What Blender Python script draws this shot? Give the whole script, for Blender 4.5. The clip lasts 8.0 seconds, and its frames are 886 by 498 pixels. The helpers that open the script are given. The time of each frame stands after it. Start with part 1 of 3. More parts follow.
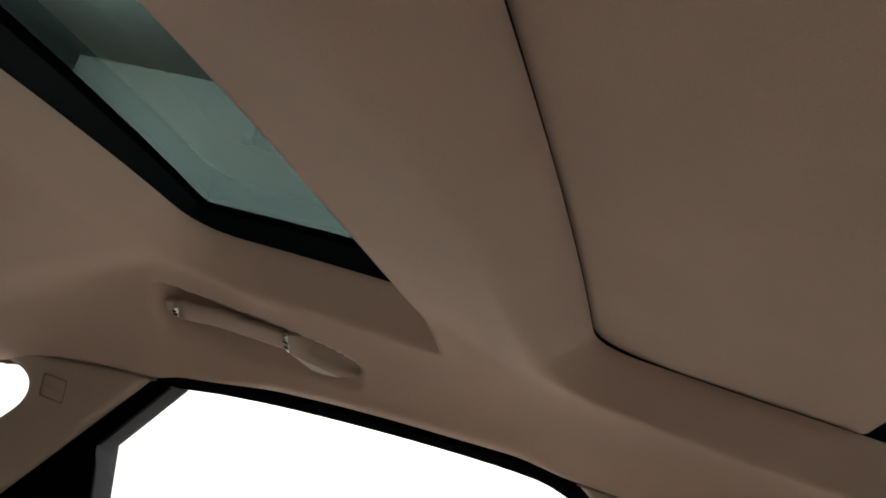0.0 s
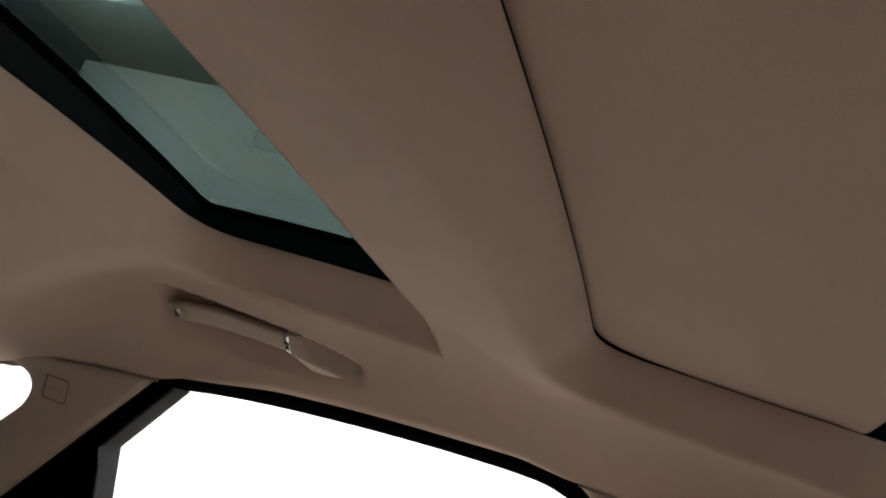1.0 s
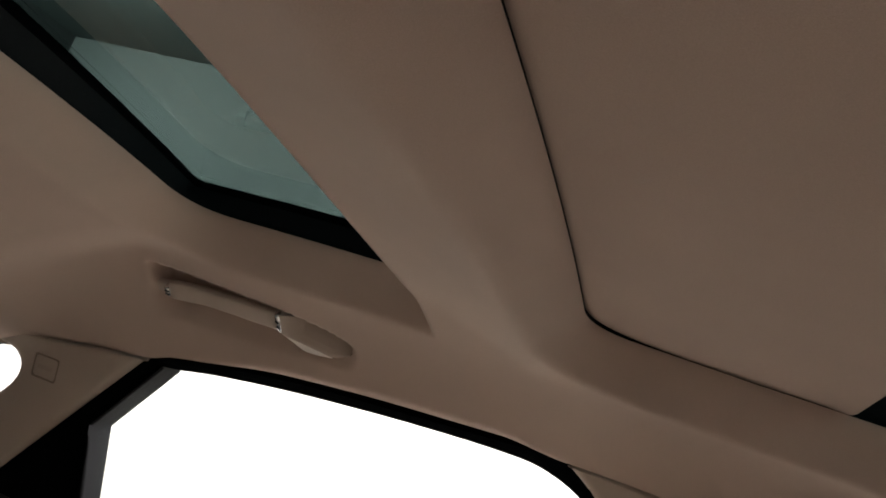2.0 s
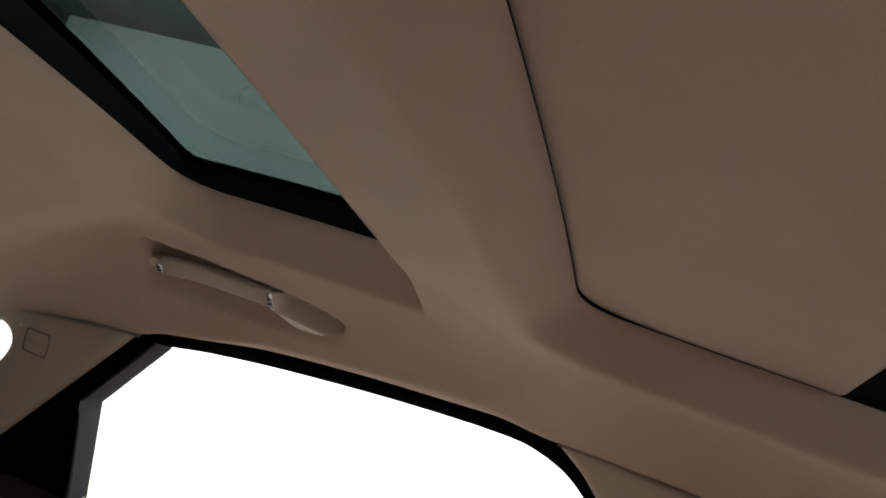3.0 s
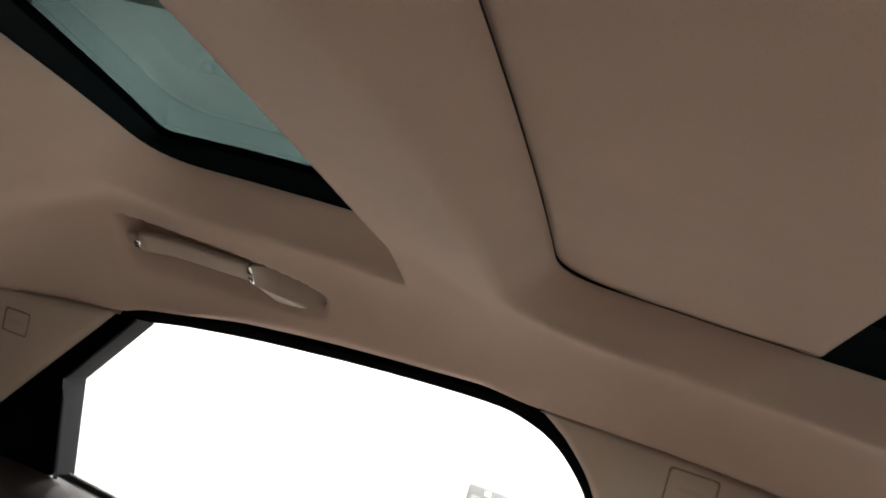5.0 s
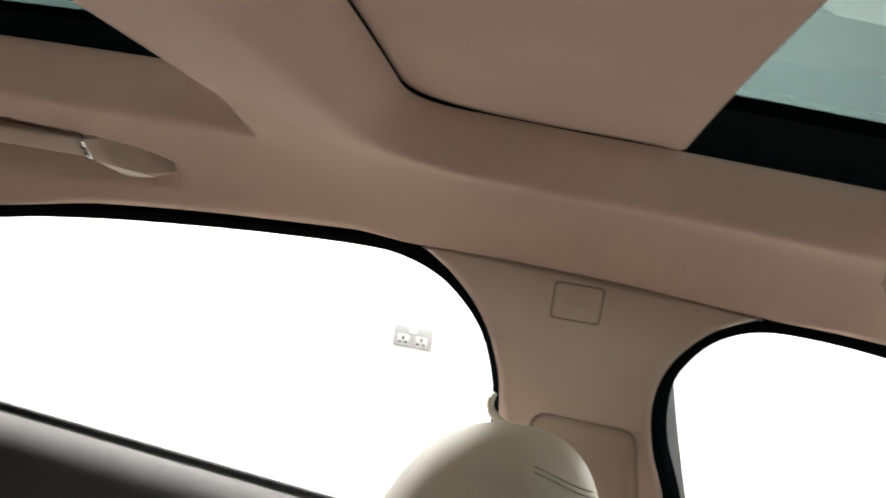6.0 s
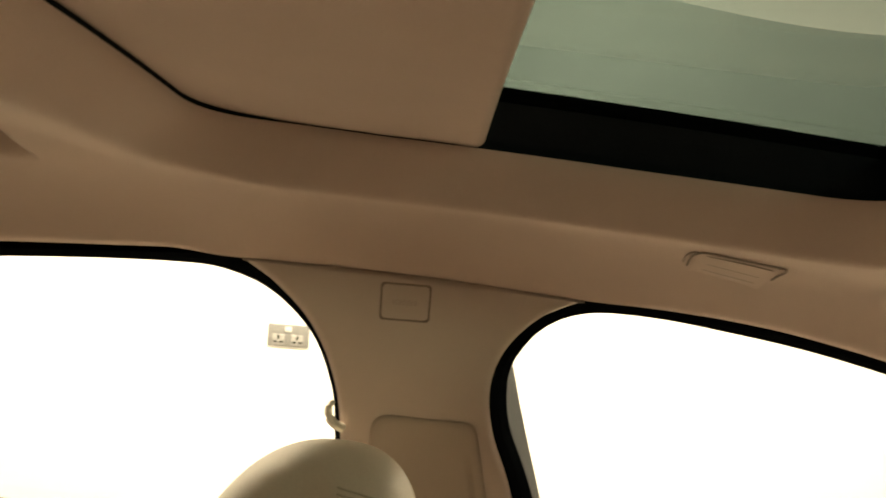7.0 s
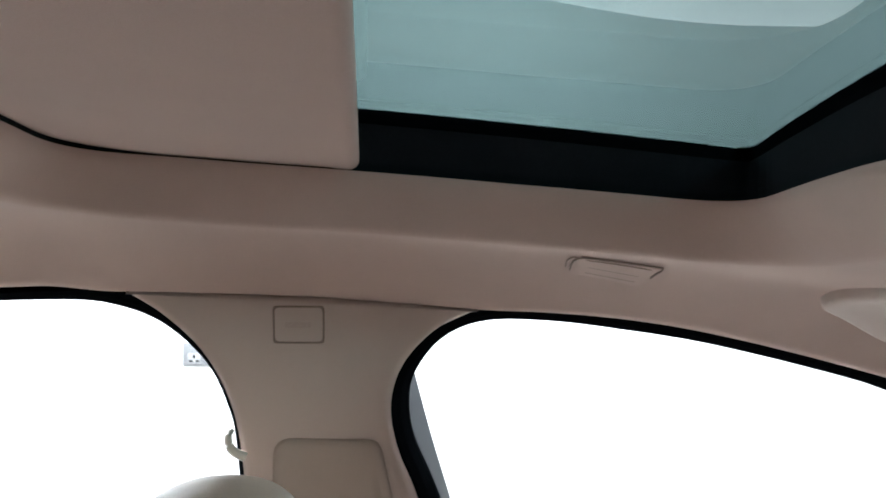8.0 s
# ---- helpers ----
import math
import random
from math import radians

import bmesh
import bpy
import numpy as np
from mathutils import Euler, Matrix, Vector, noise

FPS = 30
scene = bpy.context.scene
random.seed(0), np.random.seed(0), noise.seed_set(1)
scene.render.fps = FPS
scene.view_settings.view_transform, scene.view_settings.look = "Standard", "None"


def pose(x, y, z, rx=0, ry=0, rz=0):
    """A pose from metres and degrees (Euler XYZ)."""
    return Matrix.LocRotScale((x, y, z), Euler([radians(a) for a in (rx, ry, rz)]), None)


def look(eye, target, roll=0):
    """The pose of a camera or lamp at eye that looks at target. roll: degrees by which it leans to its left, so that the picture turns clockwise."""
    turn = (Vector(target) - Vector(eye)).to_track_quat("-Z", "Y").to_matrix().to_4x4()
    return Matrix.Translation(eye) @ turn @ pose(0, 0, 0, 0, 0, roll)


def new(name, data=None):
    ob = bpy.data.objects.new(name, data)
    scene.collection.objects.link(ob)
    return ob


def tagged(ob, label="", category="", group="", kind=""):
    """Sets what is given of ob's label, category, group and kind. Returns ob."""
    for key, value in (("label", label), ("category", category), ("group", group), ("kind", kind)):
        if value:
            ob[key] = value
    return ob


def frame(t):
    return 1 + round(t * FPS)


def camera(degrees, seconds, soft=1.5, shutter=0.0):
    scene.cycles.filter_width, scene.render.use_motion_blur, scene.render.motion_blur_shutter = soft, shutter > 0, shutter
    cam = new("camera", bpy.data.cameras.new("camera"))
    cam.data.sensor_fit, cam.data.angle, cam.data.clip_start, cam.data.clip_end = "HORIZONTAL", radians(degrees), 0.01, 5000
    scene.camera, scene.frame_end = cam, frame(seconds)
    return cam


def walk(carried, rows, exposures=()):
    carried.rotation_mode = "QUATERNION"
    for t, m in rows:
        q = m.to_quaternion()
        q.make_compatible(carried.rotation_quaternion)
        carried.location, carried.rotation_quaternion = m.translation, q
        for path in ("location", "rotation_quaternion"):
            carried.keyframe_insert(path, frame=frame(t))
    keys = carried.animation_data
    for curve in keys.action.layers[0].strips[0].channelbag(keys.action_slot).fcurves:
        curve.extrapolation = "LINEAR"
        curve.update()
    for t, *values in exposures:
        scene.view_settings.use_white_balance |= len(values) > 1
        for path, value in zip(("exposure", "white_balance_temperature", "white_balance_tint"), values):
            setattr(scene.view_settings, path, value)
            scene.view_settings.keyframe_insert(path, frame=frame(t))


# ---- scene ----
cam = camera(59.8, 8.0, soft=1.8, shutter=0.3)
PATH = [
    (0, (-0.315, 0.069, 1.426), (1.525, 0.725, 1.855), 18.9),
    (0.5, (-0.318, 0.066, 1.423), (1.516, 0.731, 1.864), 18.9),
    (1, (-0.313, 0.064, 1.422), (1.52, 0.733, 1.86), 19.0),
    (1.5, (-0.311, 0.064, 1.424), (1.53, 0.721, 1.843), 19.0),
    (3, (-0.304, 0.059, 1.413), (1.56, 0.68, 1.787), 19.8),
    (3.5, (-0.305, 0.058, 1.414), (1.565, 0.671, 1.772), 19.9),
    (4, (-0.307, 0.059, 1.413), (1.568, 0.66, 1.764), 20.0),
    (5.3, (-0.291, 0.05, 1.427), (1.624, 0.575, 1.663), 16.1),
    (5.5, (-0.278, 0.043, 1.43), (1.659, 0.518, 1.581), 14.0),
    (6, (-0.236, 0.01, 1.435), (1.744, 0.288, 1.391), 9.3),
    (6.5, (-0.224, -0.027, 1.445), (1.77, 0.108, 1.373), 7.4),
    (7, (-0.215, -0.058, 1.465), (1.784, -0.068, 1.412), 4.6),
    (7.5, (-0.22, -0.081, 1.479), (1.774, -0.232, 1.431), 2.4),
    (8, (-0.219, -0.095, 1.486), (1.77, -0.299, 1.437), 0.9),
]
EXPOSURES = [(0.0, -0.35, 6600, 10), (4.2, -0.24, 6500, 10), (5.5, 0.16, 6500, 10), (6.0, 0.32, 6500, 10), (6.5, -0.04, 7300, 11), (7.0, -0.08, 10000, 8), (7.3, 0.06, 8200, 8), (7.6, 0.32, 6500, 9), (8.0, 0.32, 5600, 9)]
walk(cam, [(t, look(eye, target, roll)) for t, eye, target, roll in PATH], EXPOSURES)

# ---- light ----
world = bpy.data.worlds.new("world")
scene.world = world
world.use_nodes = True
world.node_tree.nodes["Background"].inputs[0].default_value = (0.9, 0.95, 1.0, 1)
world.node_tree.nodes["Background"].inputs[1].default_value = 0.05
# unseen point lamps added to light wall and cabin: place along the garage, power
LAMPS = [(1.6, -2.2, 130.0), (1.6, -0.6, 250.0), (1.6, 1.0, 290.0), (1.6, 2.6, 270.0), (-0.7, -1.2, 380.0)]
ROOM = (-3.6, 2.56, -4.2, 3.31, 0.0, 2.61)
for lx, ly, power in LAMPS:
    lamp = bpy.data.lights.new("unseen_lamp", "POINT")
    lamp.shadow_soft_size, lamp.energy, lamp.color = 0.15, power, (1.0, 0.97, 0.93)
    lamp_ob = new("unseen_lamp", lamp)
    lamp_ob.matrix_world = pose(lx, ly, 2.33)

# ---- materials ----
def material(name, colour, rough=0.8, metal=0.0, grain=0.0, grain_size=900.0, blotch=0.0, blotch_size=6.0, bump=0.0,
             bump_size=1500.0, sheen=0.0, coat=0.0, spec=0.5):
    """A procedural surface: a base colour varied at two scales, with a fine relief."""
    mat = bpy.data.materials.new(name)
    mat.use_nodes = True
    nt = mat.node_tree
    bsdf = nt.nodes["Principled BSDF"]
    bsdf.inputs["Roughness"].default_value = rough
    bsdf.inputs["Metallic"].default_value = metal
    bsdf.inputs["Sheen Weight"].default_value = sheen
    bsdf.inputs["Coat Weight"].default_value = coat
    bsdf.inputs["Specular IOR Level"].default_value = spec
    coord = nt.nodes.new("ShaderNodeTexCoord")

    def noise_at(scale, detail=3.0):
        n = nt.nodes.new("ShaderNodeTexNoise")
        n.inputs["Scale"].default_value = scale
        n.inputs["Detail"].default_value = detail
        nt.links.new(coord.outputs["Object"], n.inputs["Vector"])
        return n.outputs["Fac"]

    base = nt.nodes.new("ShaderNodeRGB")
    base.outputs[0].default_value = (*colour, 1)
    out = base.outputs[0]
    for amount, size in ((grain, grain_size), (blotch, blotch_size)):
        if amount:
            ramp = nt.nodes.new("ShaderNodeMapRange")
            ramp.inputs["From Min"].default_value, ramp.inputs["From Max"].default_value = 0.25, 0.75
            ramp.inputs["To Min"].default_value, ramp.inputs["To Max"].default_value = 1 - amount, 1 + amount
            nt.links.new(noise_at(size), ramp.inputs["Value"])
            mul = nt.nodes.new("ShaderNodeVectorMath")
            mul.operation = "SCALE"
            nt.links.new(out, mul.inputs[0])
            nt.links.new(ramp.outputs[0], mul.inputs["Scale"])
            out = mul.outputs[0]
    nt.links.new(out, bsdf.inputs["Base Color"])
    if bump:
        b = nt.nodes.new("ShaderNodeBump")
        b.inputs["Strength"].default_value = bump
        b.inputs["Distance"].default_value = 0.001
        nt.links.new(noise_at(bump_size, 2.0), b.inputs["Height"])
        nt.links.new(b.outputs[0], bsdf.inputs["Normal"])
    return mat


def glass_material(name, tint, gloss=1.0, ior=1.5):
    """A thin pane: tinted light passes straight, the surface mirrors by its Fresnel."""
    mat = bpy.data.materials.new(name)
    mat.use_nodes = True
    nt = mat.node_tree
    nt.nodes.remove(nt.nodes["Principled BSDF"])
    clear = nt.nodes.new("ShaderNodeBsdfTransparent")
    clear.inputs[0].default_value = (*tint, 1)
    mirror = nt.nodes.new("ShaderNodeBsdfGlossy")
    mirror.inputs["Roughness"].default_value = 0.0
    mirror.inputs[0].default_value = (0.95, 1.0, 0.98, 1)
    facing = nt.nodes.new("ShaderNodeLayerWeight")
    facing.inputs[0].default_value = 0.5
    fifth = nt.nodes.new("ShaderNodeMath")
    fifth.operation = "POWER"
    fifth.inputs[1].default_value = 5.0
    nt.links.new(facing.outputs["Facing"], fifth.inputs[0])
    fres = nt.nodes.new("ShaderNodeMapRange")
    fres.inputs["To Min"].default_value = ((ior - 1) / (ior + 1)) ** 2
    nt.links.new(fifth.outputs[0], fres.inputs["Value"])
    mix = nt.nodes.new("ShaderNodeMixShader")
    part_of = nt.nodes.new("ShaderNodeMath")
    part_of.operation = "MULTIPLY"
    part_of.inputs[1].default_value = gloss
    nt.links.new(fres.outputs[0], part_of.inputs[0])
    nt.links.new(part_of.outputs[0], mix.inputs[0])
    nt.links.new(clear.outputs[0], mix.inputs[1])
    nt.links.new(mirror.outputs[0], mix.inputs[2])
    nt.links.new(mix.outputs[0], nt.nodes["Material Output"].inputs[0])
    return mat


FABRIC = material("headliner_fabric", (0.515, 0.382, 0.322), 0.95, grain=0.07, grain_size=1400, blotch=0.05, blotch_size=9,
                  bump=0.25, bump_size=1800, sheen=0.15)
SHADE_CLOTH = material("shade_cloth", (0.46, 0.335, 0.280), 0.95, grain=0.07, grain_size=1200, blotch=0.055, blotch_size=7,
                       bump=0.25, bump_size=1500, sheen=0.1)
TRIM = material("pillar_plastic", (0.46, 0.365, 0.31), 0.62, grain=0.04, grain_size=1100, blotch=0.03, blotch_size=8,
                bump=0.2, bump_size=1600)
# the trim's beige darkened: shade of grooves and gaps put into the colour
TRIM_SHADE = material("groove_shade", (0.24, 0.18, 0.145), 0.7, grain=0.04, bump=0.1)
# trim plastic made smoother and paler: window light put into the facet's colour
FACET_LIT = material("lit_facet_plastic", (0.66, 0.57, 0.51), 0.35, grain=0.04, grain_size=900, blotch=0.03, blotch_size=30, bump=0.1)
COVER = material("belt_cover_plastic", (0.36, 0.285, 0.235), 0.7, grain=0.05, grain_size=1100, blotch=0.04, blotch_size=8, bump=0.2, bump_size=1600)
LETTERING = material("faint_lettering", (0.425, 0.335, 0.285), 0.7, grain=0.15, grain_size=700)
RUBBER = material("black_rubber", (0.0025, 0.003, 0.0035), 0.85, spec=0.0, grain=0.1, grain_size=600, bump=0.15)
BLACK = material("black_frame", (0.008, 0.010, 0.012), 0.6, spec=0.04, grain=0.1, grain_size=400, blotch=0.15, blotch_size=12, bump=0.05)
GREY = material("dark_grey_plastic", (0.014, 0.014, 0.016), 0.7, spec=0.05, grain=0.08, grain_size=900, bump=0.2)
STEEL = material("painted_door_edge", (0.20, 0.215, 0.24), 0.35, grain=0.04, blotch=0.05, coat=0.3)
POST_PAINT = material("dark_door_paint", (0.06, 0.064, 0.072), 0.4, grain=0.04, blotch=0.05, coat=0.2)
# unseen west wall: dark so that little light reaches the cabin from there
WEST_ABSORBER = material("light_absorbing_wall", (0.10, 0.098, 0.095), 0.9, grain=0.04, grain_size=40, blotch=0.06, blotch_size=1.4)
# north wall: darker, and deepened further to cut light through the windscreen
NORTH_ABSORBER = material("darkened_north_wall", (0.06, 0.06, 0.06), 0.9, grain=0.06, grain_size=40, blotch=0.08, blotch_size=1.4)
DOOR_TOP = material("charcoal_soft_plastic", (0.06, 0.057, 0.057), 0.55, spec=0.22, grain=0.1, grain_size=700, blotch=0.06, bump=0.3, bump_size=900)
STRIP_RUBBER = material("grey_rubber", (0.05, 0.05, 0.052), 0.85, spec=0.2, grain=0.35, grain_size=260, blotch=0.2, blotch_size=60, bump=0.4, bump_size=500)
DOOR = material("charcoal_leatherette", (0.045, 0.042, 0.040), 0.55, spec=0.3, grain=0.1, grain_size=700, blotch=0.06, bump=0.4, bump_size=900)
CHROME = material("chrome", (0.80, 0.80, 0.82), 0.12, metal=1.0, grain=0.02)
LEATHER = material("cream_leather", (0.68, 0.61, 0.52), 0.42, grain=0.05, grain_size=500, blotch=0.05, blotch_size=14, bump=0.35,
                   bump_size=700)
LEATHER_DARK = material("tan_leather", (0.34, 0.255, 0.20), 0.45, grain=0.05, grain_size=500, blotch=0.05, blotch_size=14, bump=0.35,
                        bump_size=700)
STITCH = material("stitching", (0.50, 0.44, 0.35), 0.8, grain=0.1)
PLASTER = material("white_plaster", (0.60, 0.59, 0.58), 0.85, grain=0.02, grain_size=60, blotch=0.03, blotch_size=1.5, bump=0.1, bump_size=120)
CEILING_PAINT = material("grey_ceiling_paint", (0.15, 0.165, 0.16), 0.9, grain=0.04, grain_size=50, blotch=0.06, blotch_size=1.2)
# unseen floor, pale so that it bounces lamp light up into the car
BOUNCE_FLOOR = material("pale_bounce_floor", (0.60, 0.58, 0.55), 0.6, grain=0.1, grain_size=40, blotch=0.1, blotch_size=2, bump=0.2, bump_size=90)
STEEL_PLATE = material("brushed_steel_plate", (0.145, 0.145, 0.147), 0.5, metal=0.2, grain=0.1, grain_size=300)
INSERT = material("grey_socket_face", (0.20, 0.20, 0.20), 0.4, grain=0.02)
SOCKET_WHITE = material("pale_switch_plastic", (0.34, 0.34, 0.335), 0.4, grain=0.02)
WHITE_PLASTIC = material("white_plastic", (0.80, 0.79, 0.76), 0.4, grain=0.02)
# unseen reflector: this cream is for throwing light up onto the headliner
BOUNCE_LINING = material("cream_bounce_lining", (0.76, 0.69, 0.61), 0.9, grain=0.2, grain_size=500, blotch=0.1)
# the two tints differ only to offset uneven light on the wall beyond
ROOF_GLASS = glass_material("green_roof_glass", (0.032, 0.048, 0.046), 0.55)
FRONT_ROOF_GLASS = glass_material("green_front_roof_glass", (0.020, 0.031, 0.030), 0.5)
# darker than a windscreen's own tint, to dim the light on the header
SCREEN_GLASS = glass_material("dimming_screen_glass", (0.50, 0.56, 0.53), 0.6)
CLEAR_GLASS = glass_material("clear_side_glass", (0.93, 0.95, 0.93))


# ---- mesh helpers ----
def mesh_of(name, verts, faces, mat, smooth=True, weld=0.0):
    me = bpy.data.meshes.new(name)
    me.from_pydata([tuple(map(float, v)) for v in verts], [], [tuple(map(int, f)) for f in faces])
    me.validate()
    bm = bmesh.new()
    bm.from_mesh(me)
    if weld:
        bmesh.ops.remove_doubles(bm, verts=bm.verts, dist=weld)
    bmesh.ops.recalc_face_normals(bm, faces=bm.faces)
    bm.to_mesh(me)
    bm.free()
    me.materials.append(mat)
    if smooth:
        me.polygons.foreach_set("use_smooth", [True] * len(me.polygons))
    return me


def thing(name, label, category, kind="", group=""):
    return tagged(new(name), label, category, group, kind)


def part(name, me, parent, label=""):
    ob = new(name, me)
    ob.parent = parent
    if label:
        ob["label"] = label
    return ob


def loft(rows, closed_u=False, closed_v=False, caps=False):
    """Faces between rows of points of equal count."""
    rows = [np.asarray(r, float) for r in rows]
    n, m = len(rows), len(rows[0])
    verts = np.concatenate(rows)
    faces = []
    for i in range(n if closed_v else n - 1):
        for j in range(m if closed_u else m - 1):
            a, b = i * m + j, i * m + (j + 1) % m
            c, d = ((i + 1) % n) * m + (j + 1) % m, ((i + 1) % n) * m + j
            faces.append((a, b, c, d))
    if caps:
        faces.append(tuple(range(m))[::-1])
        faces.append(tuple((n - 1) * m + j for j in range(m)))
    return verts, faces


def joined(*pieces):
    verts, faces = [], []
    for v, f in pieces:
        base = len(verts)
        verts.extend(map(tuple, v))
        faces.extend(tuple(base + i for i in g) for g in f)
    return verts, faces


def smooth_curve(keys, n, sharp=()):
    """A Catmull-Rom curve through keys, n points a span; corners at the indices in sharp."""
    k = np.asarray(keys, float)
    out = []
    for i in range(len(k) - 1):
        p1, p2 = k[i], k[i + 1]
        p0 = k[i - 1] if i > 0 and i not in sharp else 2 * p1 - p2
        p3 = k[i + 2] if i + 2 < len(k) and i + 1 not in sharp else 2 * p2 - p1
        for s in np.linspace(0, 1, n, endpoint=False):
            out.append(0.5 * (2 * p1 + (p2 - p0) * s + (2 * p0 - 5 * p1 + 4 * p2 - p3) * s**2 + (3 * p1 - p0 - 3 * p2 + p3) * s**3))
    out.append(k[-1])
    return np.array(out)


def rounded_outline(corners, radii, n=10):
    """A closed polygon with its corners rounded."""
    pts, out = [np.array(c, float) for c in corners], []
    for i, p in enumerate(pts):
        a, b, r = pts[i - 1], pts[(i + 1) % len(pts)], radii[i]
        da, db = (a - p) / np.linalg.norm(a - p), (b - p) / np.linalg.norm(b - p)
        if r <= 0:
            out.append(p)
            continue
        half = math.acos(max(-1, min(1, da @ db))) / 2
        reach = min(r / math.tan(half), 0.45 * np.linalg.norm(a - p), 0.45 * np.linalg.norm(b - p))
        for s in np.linspace(0, 1, n):
            q0, q1 = p + da * reach, p + db * reach
            out.append((1 - s) ** 2 * q0 + 2 * s * (1 - s) * p + s**2 * q1)
    return np.array(out)


def resample(loop, step):
    """Even points along a closed loop."""
    loop = np.vstack([loop, loop[:1]])
    length = np.r_[0, np.cumsum(np.linalg.norm(np.diff(loop, axis=0), axis=1))]
    n = int(round(length[-1] / step))
    s = np.linspace(0, length[-1], n, endpoint=False)
    return np.stack([np.interp(s, length, loop[:, k]) for k in range(loop.shape[1])], 1)


def tube(path, radius, n=10, caps=True):
    path = np.asarray(path, float)
    rad = np.broadcast_to(np.asarray(radius, float), (len(path),))
    rows = []
    for i, p in enumerate(path):
        d = path[min(i + 1, len(path) - 1)] - path[max(i - 1, 0)]
        d = d / np.linalg.norm(d)
        side = np.cross(d, (0, 0, 1) if abs(d[2]) < 0.9 else (1, 0, 0))
        side /= np.linalg.norm(side)
        up = np.cross(side, d)
        rows.append([p + rad[i] * (math.cos(a) * side + math.sin(a) * up) for a in np.linspace(0, 2 * math.pi, n, endpoint=False)])
    return loft(rows, closed_u=True, caps=caps)


def box(x0, x1, y0, y1, z0, z1, bevel=0.004):
    bm = bmesh.new()
    bmesh.ops.create_cube(bm, size=1, matrix=Matrix.Translation(((x0 + x1) / 2, (y0 + y1) / 2, (z0 + z1) / 2)) @ Matrix.Diagonal(
        (x1 - x0, y1 - y0, z1 - z0, 1)))
    if bevel:
        bmesh.ops.bevel(bm, geom=list(bm.edges), offset=bevel, segments=2, profile=0.5, affect="EDGES")
    v = [tuple(p.co) for p in bm.verts]
    bm.verts.index_update()
    f = [tuple(p.index for p in g.verts) for g in bm.faces]
    bm.free()
    return v, f


def superblob(centre, half, e1=0.5, e2=0.5, nu=40, nv=24, shape=None):
    """A rounded cushion: a superellipsoid, reshaped by shape(p)."""
    c = lambda a, e: math.copysign(abs(math.cos(a)) ** e, math.cos(a))
    s = lambda a, e: math.copysign(abs(math.sin(a)) ** e, math.sin(a))
    rows = []
    for v in np.linspace(-math.pi / 2 + 0.02, math.pi / 2 - 0.02, nv):
        row = []
        for u in np.linspace(-math.pi, math.pi, nu, endpoint=False):
            p = np.array([half[0] * c(v, e1) * c(u, e2), half[1] * c(v, e1) * s(u, e2), half[2] * s(v, e1)])
            row.append(np.array(centre) + (shape(p) if shape else p))
        rows.append(row)
    return loft(rows, closed_u=True, caps=True)


# ---- the cabin's lines ----
def roof_z(x, y):
    """The height of the roof openings' rims: a crowned roof that falls to the rear."""
    return 1.539 + 0.060 * y - 0.054 * y * y + 0.11 * (0.2025 - x * x)


def side_x(z):
    """The inside of the leaning side walls."""
    return 0.62 + 0.24 * (1.40 - z)


SEAM = np.array([(-1.0, 1.235), (-0.85, 1.275), (-0.718, 1.316), (-0.522, 1.364), (-0.385, 1.387), (-0.222, 1.399), (-0.04, 1.412), (0.155, 1.4165),
                 (0.30, 1.412), (0.45, 1.404), (0.61, 1.389), (0.70, 1.377), (0.753, 1.363), (0.85, 1.353), (0.94, 1.333), (1.10, 1.29)])
SEAM_CURVE = smooth_curve(SEAM, 12)


def seam_z(y):
    return np.interp(y, SEAM_CURVE[:, 0], SEAM_CURVE[:, 1])


REAR_OPENING = resample(rounded_outline([(-0.452, 0.158), (0.452, 0.158), (0.452, 0.0), (0.432, -0.22), (0.402, -0.415), (0.20, -0.382), (0.0, -0.368),
                                         (-0.20, -0.382), (-0.402, -0.415), (-0.432, -0.22), (-0.452, 0.0)],
                                        [0.055, 0.055, 0.2, 0.2, 0.06, 0.3, 0.3, 0.3, 0.06, 0.2, 0.2]), 0.006)
FRONT_OPENING = resample(rounded_outline([(-0.457, 0.22), (0.457, 0.22), (0.457, 0.648), (0.22, 0.632), (0.0, 0.612), (-0.22, 0.632), (-0.457, 0.648)],
                                         [0, 0, 0.065, 0.3, 0.3, 0.3, 0.065]), 0.006)


FRONT_GLASS = resample(rounded_outline([(-0.440, 0.21), (0.440, 0.21), (0.455, 0.652), (0.25, 0.627), (0.0, 0.588), (-0.25, 0.627), (-0.455, 0.652)], [0, 0, 0.002, 0.3, 0.3, 0.3, 0.002]), 0.002)
REAR_GLASS = resample(rounded_outline([(-0.420, 0.132), (0.420, 0.132), (0.412, -0.1), (0.396, -0.414), (0.15, -0.362), (0.0, -0.350), (-0.15, -0.362), (-0.396, -0.414), (-0.412, -0.1)],
                                      [0.01, 0.01, 0.2, 0.003, 0.3, 0.3, 0.3, 0.003, 0.2]), 0.002)


